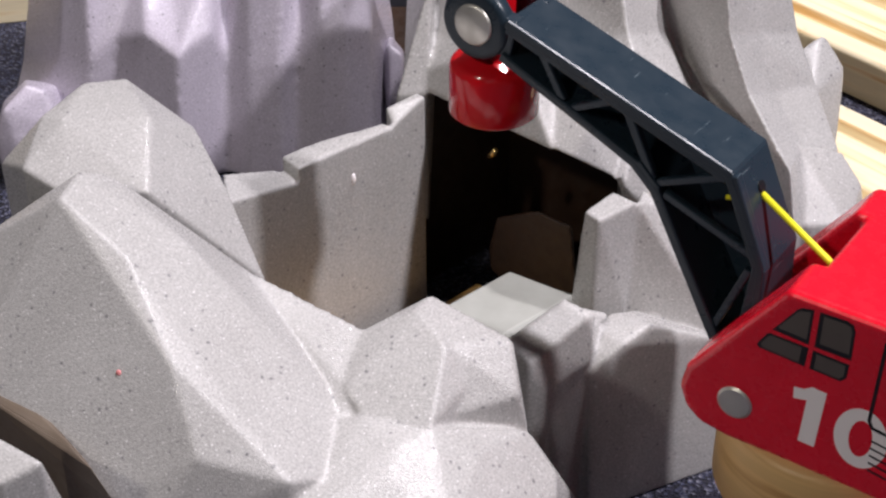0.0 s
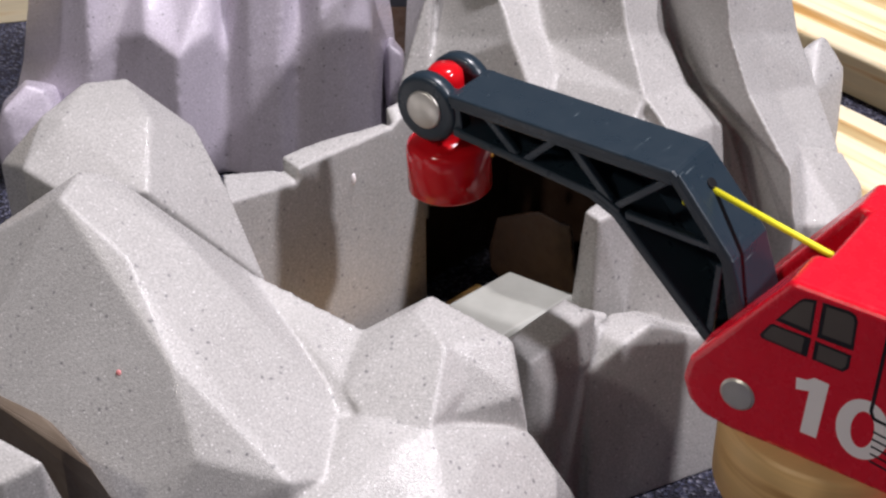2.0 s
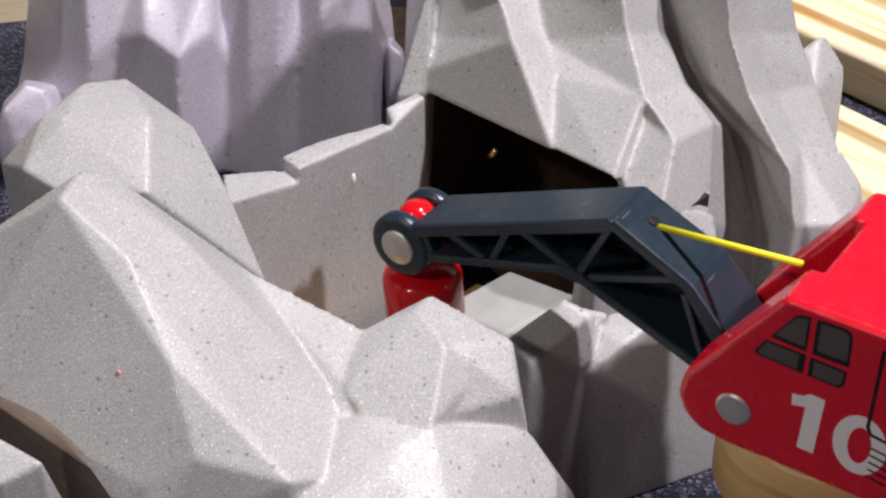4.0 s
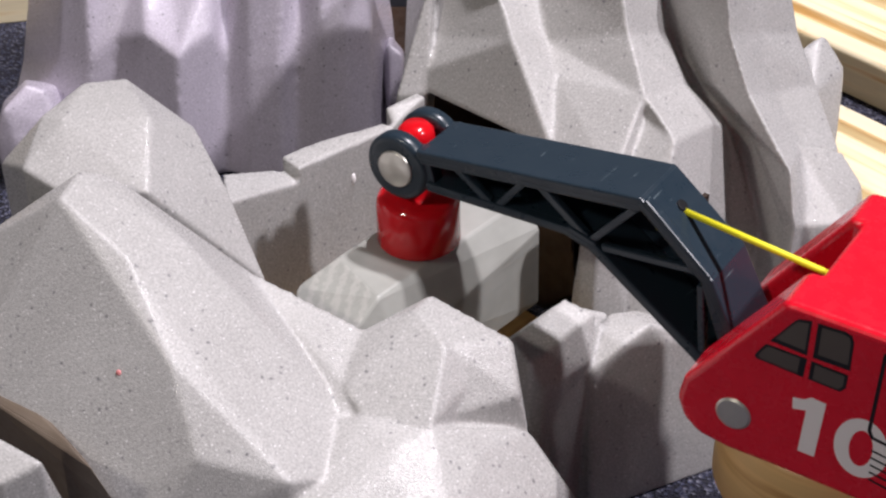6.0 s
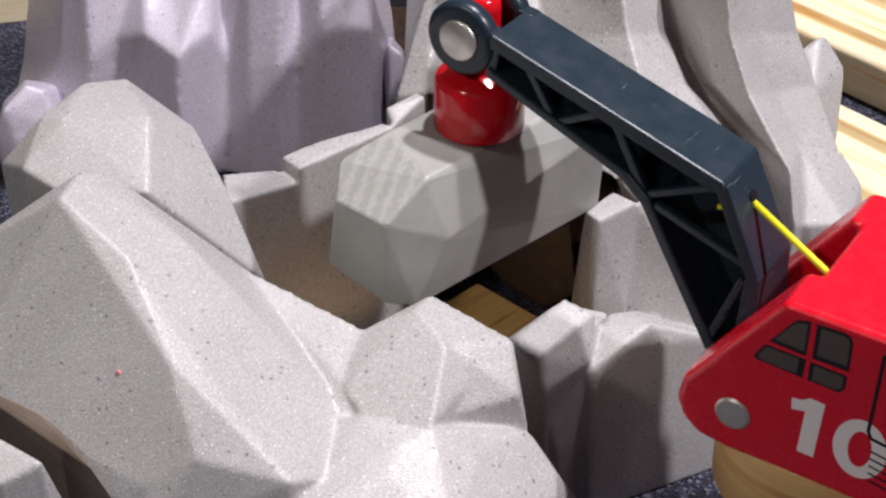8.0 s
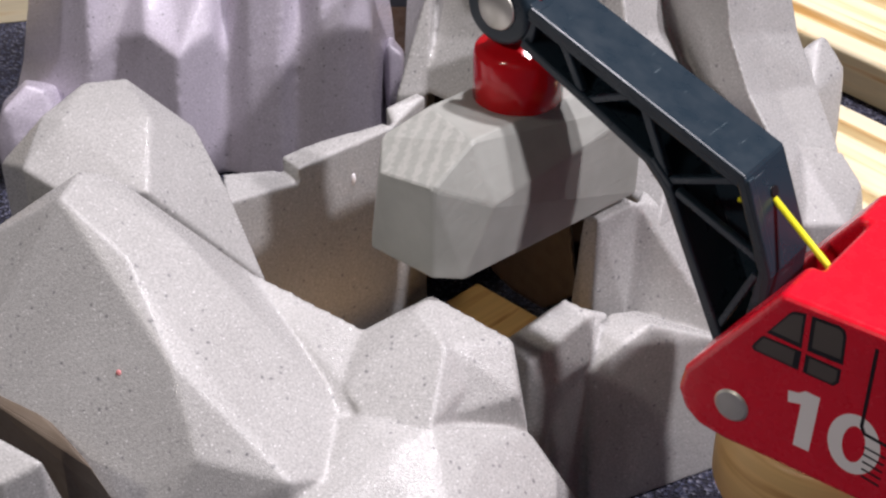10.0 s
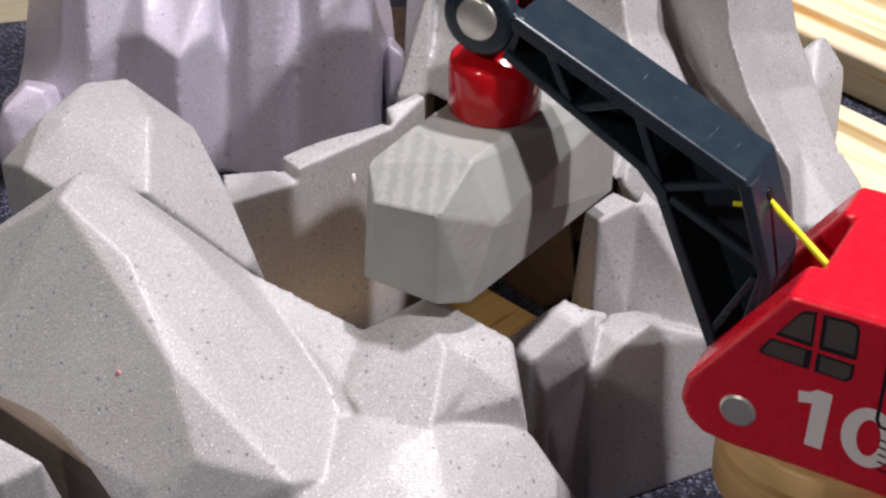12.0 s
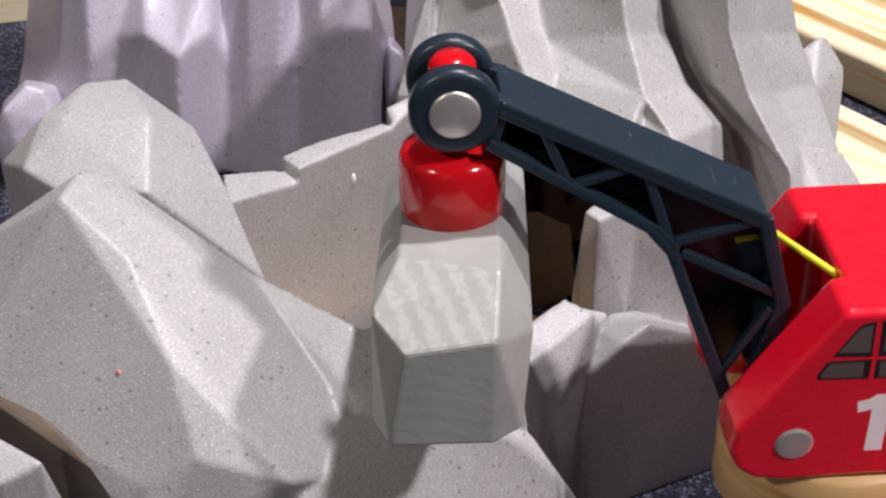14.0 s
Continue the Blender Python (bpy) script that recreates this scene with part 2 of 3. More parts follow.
room_piece("wall_east", "plain painted room wall", "wall", [(1.8, 1.9, -1.9, 1.9, Z0 - 0.1, 2.2)], WALLPAINT)
room_piece("wall_west", "plain painted room wall", "wall", [(-1.9, -1.8, -1.9, 1.9, Z0 - 0.1, 2.2)], WALLPAINT)
room_piece("ceiling", "plain dark grey ceiling", "ceiling", [(-1.9, 1.9, -1.9, 1.9, 2.2, 2.3)], WALLPAINT)

# ---------------------------------------------------------------- rock mountain with the pit
# corners of the crags, in mm
SHELL_FRONT_LEFT_PEAK = [(-55.5, 180, 62), (-54.1, 187.4, 62), (-50.9, 190.3, 60), (-45.2, 172.1, 57), (-38, 159.6, 48), (-33.8, 150.4, 38), (-32.5, 147.9, 28), (-44.2, 188.1, 56), (-37.7, 179.1, 54.6), (-30.2, 186.9, 44), (-19.4, 177.1, 36), (-14.4, 172.9, 30), (-8.2, 168.7, 19), (-21.1, 148.8, 35.1), (-13.5, 154.4, 31.7), (-26.5, 175.1, 44.6), (-16.1, 165.6, 36.7), (-76.1, 188.9, 46), (-71.5, 171.3, 36), (-60.3, 165.9, 35), (-52.6, 158.3, 33.0), (-46.6, 151.7, 29.0), (-42.7, 147.7, 25.0)]
SHELL_LEFT_CRAG = [(-73.4, 209.5, 50), (-64.5, 207.8, 60), (-58.9, 215.6, 62), (-52.9, 219, 61), (-46.7, 205.5, 61), (-41.4, 214.5, 54), (-35.9, 207, 47), (-66, 197.8, 56), (-58.2, 191.8, 55), (-45.1, 191, 56), (-29.2, 197.2, 35), (-32.8, 198.9, 40), (-60.5, 204.7, 61)]
SHELL_FRONT_BUMP = [(-1.7, 180.7, 44), (-4.2, 176, 44.5), (-11.9, 176, 41), (-14.4, 165.3, 38), (-11.9, 162, 36), (-1.9, 159.7, 36), (0.3, 169.1, 43.3), (4.6, 168, 38), (1.6, 163.6, 34.5)]
SHELL_FRONT_SHOULDER = [(0.3, 169.4, 42.8), (-1.7, 180.7, 44), (1.3, 177, 42.5), (5.1, 172.7, 41.5), (10.4, 173.3, 41), (4.6, 168, 38), (11.3, 167.4, 35), (12.8, 167.8, 28), (1.6, 163.6, 34.5)]
SHELL_SADDLE = [(-31.5, 187, 45), (-26.9, 184.3, 44), (-11.9, 176, 41), (-14.3, 165.8, 37.6), (-19.3, 175.9, 37), (-12, 162.3, 33), (-18.8, 167.6, 35), (-15.2, 161.9, 35), (-17.6, 160.5, 33), (-11.9, 163.1, 35)]
SHELL_FRONT_SLOPE = [(-15.2, 162.3, 35.4), (-11.8, 161.6, 36.0), (-1.4, 159.4, 35.5), (12.7, 166.4, 29.0), (-6.8, 156.6, 35.0), (5.3, 158.4, 32.0), (17.0, 163.5, 23.0), (19.6, 168.2, 15.0), (22.6, 175.1, 5.0), (-21.3, 153.3, 31.5), (-7.5, 152.0, 33.5), (2.7, 152.3, 31.0), (16.8, 160.0, 21.0), (-20.6, 144.9, 31.0), (1.2, 144.6, 29.0)]
SHELL_NECK = [(22.2, 201, 26.7), (28.6, 203, 23.7), (25.6, 197, 22.5), (23.2, 198, 26.5), (24.6, 196, 18.4)]
SHELL_PILLAR = [(23.7, 206.7, 42), (29.1, 213, 42), (32.9, 209.4, 42), (25.8, 203.7, 42), (22.8, 211.7, 20), (26.7, 205.3, 22), (31.6, 205.9, 22)]
SHELL_LEDGE = [(20.3, 198, 30.4), (25.3, 195.5, 29.3), (19.9, 189.5, 27.4), (19.9, 188, 24.3), (16.2, 184, 22), (13.9, 184, 27.5), (11.1, 189, 29), (8.8, 190, 26.6), (10.2, 186, 20.6), (24.4, 191, 22.4)]
SHELL_UNDER_LEDGE = [(16.3, 184.5, 21.6), (24.4, 191, 22.4), (24.8, 191, 15.1), (19.1, 186, 6.9), (25.6, 191.5, 1.9), (26.4, 198, 27), (10.7, 186, 19.4)]
SHELL_RIGHT_COLUMN = [(28.4, 200.5, 25.3), (33.2, 203.5, 23.7), (34.8, 196, 26.3), (29.6, 192.5, 24.5), (48.8, 200.5, 19.6), (26, 197, 24.9), (24.2, 190.5, 20.2), (24.4, 190, 15.9), (25.5, 188, -9), (33.1, 190.9, -9), (40.2, 195.4, -9), (53.3, 200.5, -9), (66, 225, -9), (40, 225, -9)]
SHELL_COLUMN_BODY = [(32.9, 209.4, 42), (31.2, 207, 22.2), (36.6, 208, 18.9), (50.7, 206, 14.1), (48.5, 220, 32.5), (35, 217, 40.4)]
SHELL_WALL_LOW = [(-37.1, 211.9, 40.5), (-24.2, 224.8, 37.2), (-38.7, 220.9, 41.0), (-30.4, 226.8, 38.2)]
SHELL_WALL_HIGH = [(-25.6, 223.4, 40.5), (-9.3, 239.7, 39.4), (-29.1, 227.5, 40.6), (-23.1, 233.4, 40.2), (-11.1, 241.3, 39.6)]
SHELL_WALL_CORNER = [(-9.1, 239.9, 39.7), (-3.3, 245.7, 42.8), (-10.7, 243.3, 41.7), (-4.9, 249.1, 41.8)]
SHELL = [SHELL_FRONT_LEFT_PEAK, SHELL_LEFT_CRAG, SHELL_FRONT_BUMP, SHELL_FRONT_SHOULDER, SHELL_SADDLE, SHELL_FRONT_SLOPE, SHELL_NECK, SHELL_PILLAR, SHELL_LEDGE, SHELL_UNDER_LEDGE, SHELL_RIGHT_COLUMN, SHELL_COLUMN_BODY, SHELL_WALL_LOW, SHELL_WALL_HIGH, SHELL_WALL_CORNER]
# ridges and gullies of the peak, from its crown down
ROOF_RIDGES = [[(-1.5, 264.0, 61.1), (-5.2, 259.0, 49.2), (-7.7, 253.0, 42.6), (-2.8, 248.3, 41.9)], [(7.0, 252.0, 66.3), (11.1, 246.0, 61.2), (12.6, 240.0, 57.3), (9.4, 236.0, 42.1)], [(16.7, 257.0, 64.1), (19.5, 248.0, 52.8), (20.7, 238.0, 50.9), (19.7, 225.7, 42.3)], [(31.7, 246.0, 68.8), (33.4, 239.5, 58.6), (35.5, 228.8, 51.6), (29.4, 216.0, 42.4)], [(39.1, 258.0, 63.6), (41.7, 254.0, 51.5), (39.8, 239.0, 45.1), (32.8, 219.0, 39.7)]]
FACE_RIDGES = [[(28.8, 252.0, 66.2), (30.4, 245.5, 55.7), (32.3, 234.0, 48.7), (30.3, 219.0, 40.8), (35.6, 222.0, 26.4)], [(31.9, 246.0, 68.8), (33.4, 239.4, 58.7), (35.7, 228.6, 51.7), (40.2, 220.0, 47.7), (36.8, 209.5, 37.1)], [(40.0, 260.0, 62.7), (42.9, 255.0, 51.0), (44.6, 240.0, 48.0), (49.0, 232.5, 44.2), (47.3, 219.0, 30.8)], [(40.8, 262.0, 61.8), (43.9, 258.0, 49.3), (47.5, 251.0, 42.1), (54.1, 243.0, 37.3), (54.6, 234.0, 20.8)], [(42.4, 259.0, 63.1), (45.6, 255.5, 50.7), (49.5, 250.0, 42.7), (56.4, 246.0, 32.5), (61.6, 238.0, 18.1)], [(47.8, 251.0, 66.6), (48.5, 247.0, 54.9), (50.6, 244.0, 45.9), (58.3, 241.0, 36.6), (63.7, 230.0, 23.4)], [(50.9, 246.0, 68.7), (52.2, 242.0, 57.3), (55.8, 237.0, 47.8), (62.5, 226.0, 37.7), (63.6, 222.0, 28.7)], [(57.3, 255.0, 64.8), (60.1, 252.0, 52.4), (63.5, 248.0, 41.9), (67.7, 240.0, 35.3), (70.2, 232.0, 22.1)], [(67.3, 268.0, 59.1), (70.4, 264.0, 46.5), (73.8, 258.0, 38.3), (76.7, 246.0, 30.6), (77.9, 236.0, 19.4)]]
PEAK_LEFT_FLANK = [(-2.8, 248.3, 42), (-5.1, 253.3, 52), (-1.5, 257, 64.2), (-8.9, 247.9, 41), (-6.6, 253.8, 47), (-14, 262, -9), (-3, 262, -9), (-2, 290, -9), (4, 290, 70)]
PEAK_RIGHT_FOOT = [(66.2, 238, 36.5), (71.7, 240, 34.9), (76.2, 242, 32.5), (79.8, 238, 27.7), (75.3, 228, 24.7), (66.8, 226, 26), (68, 225, -9), (85, 225, -9), (86, 245, -9), (75, 245, -9)]
PEAK = [PEAK_LEFT_FLANK, PEAK_RIGHT_FOOT]
FEET_LEFT_FOOT = [(-96.6, 303, 15.1), (-92.3, 303, 13.6), (-101.3, 298, 11.2), (-104.4, 298, 4.5), (-98.2, 296, -0.5), (-89, 300, 4.8), (-101.1, 318, 8.7), (-92.5, 318, 7.1), (-106.3, 314, 4.7)]
FEET_RIGHT_FOOT = [(-13, 318, 18.1), (-9.1, 316, 15.7), (-9.6, 314, 11.1), (-12.6, 312, 7.6), (-15.6, 322, 9.3), (-13.1, 334, 12.5), (-9.4, 330, 9.8)]
FEET = [FEET_LEFT_FOOT, FEET_RIGHT_FOOT]
# flutes of the far mountain: foot, waist and crown of each
FLUTES = [[(-109.7, 322.0, -9.0), (-104.9, 330.0, 7.1), (-99.3, 333.0, 33.0)], [(-95.5, 309.0, -9.0), (-91.1, 314.0, 15.3), (-87.4, 318.0, 39.4)], [(-85.4, 303.0, -9.0), (-82.0, 308.0, 19.1), (-81.7, 315.0, 40.7)], [(-79.8, 305.0, -9.0), (-75.4, 310.0, 24.0), (-75.9, 318.0, 39.3)], [(-70.5, 299.0, -9.0), (-67.2, 303.0, 28.2), (-69.4, 318.0, 39.3)], [(-61.4, 294.0, -9.0), (-59.5, 298.0, 24.8), (-63.3, 320.0, 38.4)], [(-55.4, 300.0, -9.0), (-52.6, 305.0, 27.5), (-53.2, 315.0, 40.5)], [(-51.4, 302.5, -9.0), (-50.1, 307.5, 18.4), (-51.2, 320.0, 38.4)], [(-45.6, 299.0, -9.0), (-44.7, 304.0, 18.8), (-43.0, 308.0, 43.5)], [(-38.2, 298.0, -9.0), (-37.3, 303.0, 20.7), (-35.1, 309.0, 43.0)], [(-34.5, 301.0, -9.0), (-33.5, 306.0, 19.1), (-32.3, 315.0, 40.4)], [(-28.6, 299.0, -9.0), (-27.3, 304.0, 27.3), (-27.4, 309.0, 43.0)], [(-22.1, 299.0, -9.0), (-21.8, 304.0, 29.5), (-23.2, 311.0, 42.1)], [(-16.9, 302.0, -9.0), (-16.2, 308.0, 26.7), (-18.4, 321.0, 37.8)], [(-11.7, 318.0, -9.0), (-12.9, 325.0, 9.3), (-16.0, 330.0, 33.9)]]
SIDE_ROCK = [(74.7, 276, 37.3), (79.2, 278, 39.3), (80.6, 280, 38), (84.4, 276, 32.9), (84.1, 274, 29.7), (75.9, 266, 32.1), (82.9, 268, 18.9)]
NEAR_ROCK = [(-63.9, 149.6, 46), (-58.5, 146.2, 46), (-51.9, 141.6, 46), (-57.3, 139.6, 44), (-52.1, 147, 34), (-53.3, 153.7, 20), (-64.3, 141.3, 40)]
INNER_ROCK = [(9.4, 248.6, 5.8), (10.9, 247.1, 14.4), (18.2, 239.8, 20.8), (24.5, 233.5, 21.3), (26.2, 231.8, 6.5), (20.2, 237.8, -1.7), (14, 244, -1.2), (9.8, 248.2, 1.1), (11.6, 263.4, 3.7), (26.2, 248.8, 11.1), (14.9, 260.1, -12.9), (27.9, 247.1, -4.6)]
GAP_SHADE_RIM = [(-71.3, 169.9, 35.5), (-66.3, 170.2, 35.5), (-61.2, 166.5, 35.5), (-56.5, 161.8, 35.2), (-52.8, 157.6, 34.6), (-49.5, 153.7, 33.2), (-45.3, 149.8, 29.0)]


def crags(name, groups, parent, skirt=True, voxel=0.42, rounds=8, material=None):
    bm = bmesh.new()
    for points in groups:
        hull_into(bm, points, skirt)
    return moulded(part(name, bm, material or ROCK, parent), voxel * MM, rounds)


mountain = thing("toy_mountain", "grey speckled plastic toy mountain with an open pit", "toy mountain")
crags("rock_shell", SHELL, mountain)


def ridged_into(bm, ridges, back, to_floor):
    """A crag whose face runs from ridge to gully, closed at the back (mm)."""
    grid = []
    for ridge in ridges:
        pts = [Vector(p) for p in ridge]
        if to_floor:
            pts.append(Vector((pts[-1].x, pts[-1].y, -9)))
        grid.append(([bm.verts.new(p * MM) for p in pts], [bm.verts.new(Vector((p.x, back, p.z)) * MM) for p in pts]))
    rows = len(grid[0][0])
    for (a, ab), (b, bb) in zip(grid, grid[1:]):
        for k in range(rows - 1):
            bm.faces.new((a[k], b[k], b[k + 1], a[k + 1]))
            bm.faces.new((bb[k], ab[k], ab[k + 1], bb[k + 1]))
        bm.faces.new((a[0], b[0], bb[0], ab[0]))
        bm.faces.new((a[-1], b[-1], bb[-1], ab[-1]))
    for f, r in (grid[0], grid[-1]):
        for k in range(rows - 1):
            bm.faces.new((f[k], f[k + 1], r[k + 1], r[k]))


bm = bmesh.new()
ridged_into(bm, ROOF_RIDGES, 300, False)
ridged_into(bm, FACE_RIDGES, 300, True)
for points in PEAK:
    hull_into(bm, points, False)
moulded(part("peak", bm, ROCK, mountain), 0.45 * MM, 6)
far_mountain = thing("toy_mountain", "fluted grey plastic toy mountain standing on the carpet", "toy mountain")

bm = bmesh.new()
FLUTES.append([(p[0], 352, p[2]) for p in FLUTES[-1]])
FLUTES.append([(p[0], 352, p[2]) for p in FLUTES[0]])
tower = []
for flute in FLUTES:
    tower.append([bm.verts.new(Vector(p) * MM) for p in flute])
for a, b in zip(tower, tower[1:] + tower[:1]):
    for k in (0, 1):
        bm.faces.new((a[k], b[k], b[k + 1], a[k + 1]))
bm.faces.new([c[0] for c in tower]), bm.faces.new([c[2] for c in tower])
moulded(part("fluted_peak", bm, COOL_LIT_ROCK, far_mountain), 0.7 * MM, 12)
crags("foot", FEET, far_mountain, True, 0.6, 14, COOL_LIT_ROCK)
side_rock = thing("toy_rock", "small grey plastic rock beside the wooden track", "toy rock")
crags("rock", [SIDE_ROCK], side_rock, True, 0.6, 8)
near_rock = thing("toy_rock", "pale grey plastic rock with a flat top", "toy rock")
crags("rock", [NEAR_ROCK], near_rock, True, 0.6, 5)

# pit walls: the long left panel and the tunnel behind
A_DIR, B_DIR = Vector((0.707, 0.707, 0)), Vector((0.707, -0.707, 0))


def panel_points(start, along, length, out, thick, z0, z1):
    s = Vector(start)
    return [tuple(s + along * u + out * v + Vector((0, 0, w))) for u in (0, length) for v in (0, thick) for w in (z0, z1)]


# walls and liner: the darkness inside the tunnel is put into their colour
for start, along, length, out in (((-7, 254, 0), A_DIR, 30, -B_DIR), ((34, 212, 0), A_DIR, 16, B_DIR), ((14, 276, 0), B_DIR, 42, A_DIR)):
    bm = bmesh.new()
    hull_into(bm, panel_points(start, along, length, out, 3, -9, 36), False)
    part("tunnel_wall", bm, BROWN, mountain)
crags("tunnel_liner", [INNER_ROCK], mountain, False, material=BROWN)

# added dark strip that stands in for shade between the rocks
bm = bmesh.new()
hull_into(bm, GAP_SHADE_RIM)
bevelled(part("gap_shade_rim", bm, GAP_SHADE_BROWN, mountain, "dark brown strip standing in for the shaded gap under the rock"), 0.8 * MM, 2, 20)
# highlight on the pit wall, added as a small white nub
bm = bmesh.new()
lathe_into(bm, [(0.75, 0), (0.72, 0.25), (0.5, 0.5), (0.05, 0.6)], Matrix.Translation(Vector((-16.7, 232.6, 32.6)) * MM) @ pose(0, 0, 0, 0, 0, -45) @ pose(0, 0, 0, 0, 90, 0) @ Matrix.Diagonal((1.7, 0.75, 1.0, 1.0)), 20)
part("wall_glint", bm, WHITE, mountain, "small white nub standing in for a glint on the pit wall", True)

bm = bmesh.new()
lathe_into(bm, [(0.45, -0.6), (0.42, 0.1), (0.2, 0.16), (0.05, 0.18)], Matrix.Translation(Vector((-45.9, 161.7, 44.3)) * MM) @ Vector((-0.44, -0.73, 0.52)).to_track_quat("Z", "X").to_matrix().to_4x4(), 14)
part("paint_fleck", bm, FADED_RED, mountain, "tiny red paint fleck", True)

# made-up brass nub where a yellowish glint shows in the tunnel
bm = bmesh.new()
lathe_into(bm, [(0.2, -1.6), (0.6, -1.3), (0.75, 0), (0.6, 1.3), (0.2, 1.6)], Matrix.Translation(Vector((9.8, 248.0, 28.7)) * MM) @ pose(0, 0, 0, 20, 25, 0), 16)
part("tunnel_glint", bm, BRASS, mountain, "small brass nub standing in for a yellowish glint in the tunnel", True)

# ---------------------------------------------------------------- wooden track
def track_piece(label, at, length, wide=40, thick=12):
    """A pine board with two wheel grooves, along its own x."""
    h = wide / 2
    profile = [(-h, 0), (h, 0), (h, thick - 1), (h - 1, thick), (13, thick), (12.2, thick - 3), (8.2, thick - 3), (7.4, thick),
               (-7.4, thick), (-8.2, thick - 3), (-12.2, thick - 3), (-13, thick), (-h + 1, thick), (-h, thick - 1)]
    ob = thing("toy_track", label, "toy track", "wooden track", at=at)
    bm = bmesh.new()
    a = [bm.verts.new((-length / 2 * MM, u * MM, v * MM)) for u, v in profile]
    b = [bm.verts.new((length / 2 * MM, u * MM, v * MM)) for u, v in profile]
    bm.faces.new(a), bm.faces.new(b[::-1])
    for i in range(len(a)):
        bm.faces.new((a[i], b[i], b[(i + 1) % len(a)], a[(i + 1) % len(a)]))
    bevelled(part("board", bm, PINE, ob), 0.5 * MM, 2, 40)
    return ob


def floor_plank():
    ob = thing("pit_floor_board", "pale wooden board under the pit", "board", at=pose(5 * MM, 216 * MM, -9 * MM, 0, 0, 45))
    bm = bmesh.new()
    box_into(bm, -0.040, 0.024, -0.021, 0.021, 0, 0.007)
    bevelled(part("board", bm, FLOOR_WOOD, ob), 0.6 * MM, 2)


floor_plank()
track_piece("pale pine toy track board with wheel grooves", pose(119.5 * MM, 356.5 * MM, -9 * MM, 0, 0, -52), 170)
track_piece("pale pine toy track board beside the mountain", pose(85.5 * MM, 297.4 * MM, -9 * MM, 0, 0, -52), 150)
track_piece("pale pine toy track board behind the mountain", pose(-130 * MM, 405 * MM, -9 * MM, 0, 0, 12), 220)



def far_pieces():
    """The unidentified dark toy piece and the brown board that show between the two mountains."""
    ob = thing("dark_toy_piece", "dark slate grey plastic toy piece behind the mountain", "toy building")
    bm = bmesh.new()
    box_into(bm, -0.030, 0.030, 0.392, 0.430, FLOOR_Z, 0.050)
    bevelled(part("body", bm, SLATE, ob), 2 * MM, 3)
    bm = bmesh.new()
    box_into(bm, -0.031, 0.031, 0.389, 0.392, 0.004, 0.008)
    bevelled(part("band", bm, SLATE, ob), 0.8 * MM, 2)
    ob = thing("brown_board", "reddish brown wooden board lying on the carpet", "board")
    bm = bmesh.new()
    box_into(bm, -0.022, 0.020, 0.340, 0.388, FLOOR_Z, FLOOR_Z + 0.004)
    bevelled(part("board", bm, BROWN, ob), 0.8 * MM, 2)
    # pale spot of wood, its peg shape made up
    ob = thing("pale_wood_spot", "small pale bit of wood on the brown board", "peg", at=pose(-4.5 * MM, 381 * MM, FLOOR_Z + 0.004))
    bm = bmesh.new()
    lathe_into(bm, [(2.2, 0), (2.5, 0.4), (2.5, 3.5), (1.8, 4.2), (0.3, 4.4)])
    part("peg", bm, WOOD, ob, "", True)


far_pieces()

# ---------------------------------------------------------------- grey load block
boulder = thing("boulder_block", "grey painted wooden boulder block with chamfered corners", "toy block")
bm = bmesh.new()
hull_into(bm, [(12.1, -6.9, 0), (16, 5.9, 0), (23.7, 5.3, -5.4), (23.7, -5.9, -7), (19.1, -10.1, -3.8), (22.6, 4.6, -21.5),
               (23, -8.6, -21.5), (14.8, 9.9, -9.7), (19.5, 8.2, -21.5), (17.5, -11, -21.5), (-15, -7, 0), (-18, 6, 0),
               (-21, 9.6, -5), (-21, 9.6, -21.5), (-20, -10.5, -6), (-20, -10.5, -21.5), (-23.5, 4, -4), (-23.5, -6, -7),
               (-23.5, 4, -21.5), (-23.5, -6, -21.5)], False)
bmesh.ops.dissolve_limit(bm, angle_limit=radians(16), verts=bm.verts, edges=bm.edges)
for f in bm.faces:
    f.normal_update()
    f.material_index = 0 if f.normal.x < 0.3 else 2 if f.normal.z > 0.3 and abs(f.normal.y) < 0.3 else 1
block_body = bevelled(part("block", bm, GREYWOOD, boulder), 0.45 * MM, 2, 12)
block_body.data.materials.append(SAWN)
block_body.data.materials.append(BRIGHT_CORNER)

# ---------------------------------------------------------------- crane wagon
BASE = Vector((57.58, 165.59, 25.52))
PIVOT = Vector((9.68, 0, 14.37))
TIP = Vector((52.1, 0, 40.5))
crane = thing("toy_crane_wagon", "red wooden toy crane with a dark boom and red magnet", "toy crane", at=pose(57.58 * MM, 165.59 * MM, 25.52 * MM))


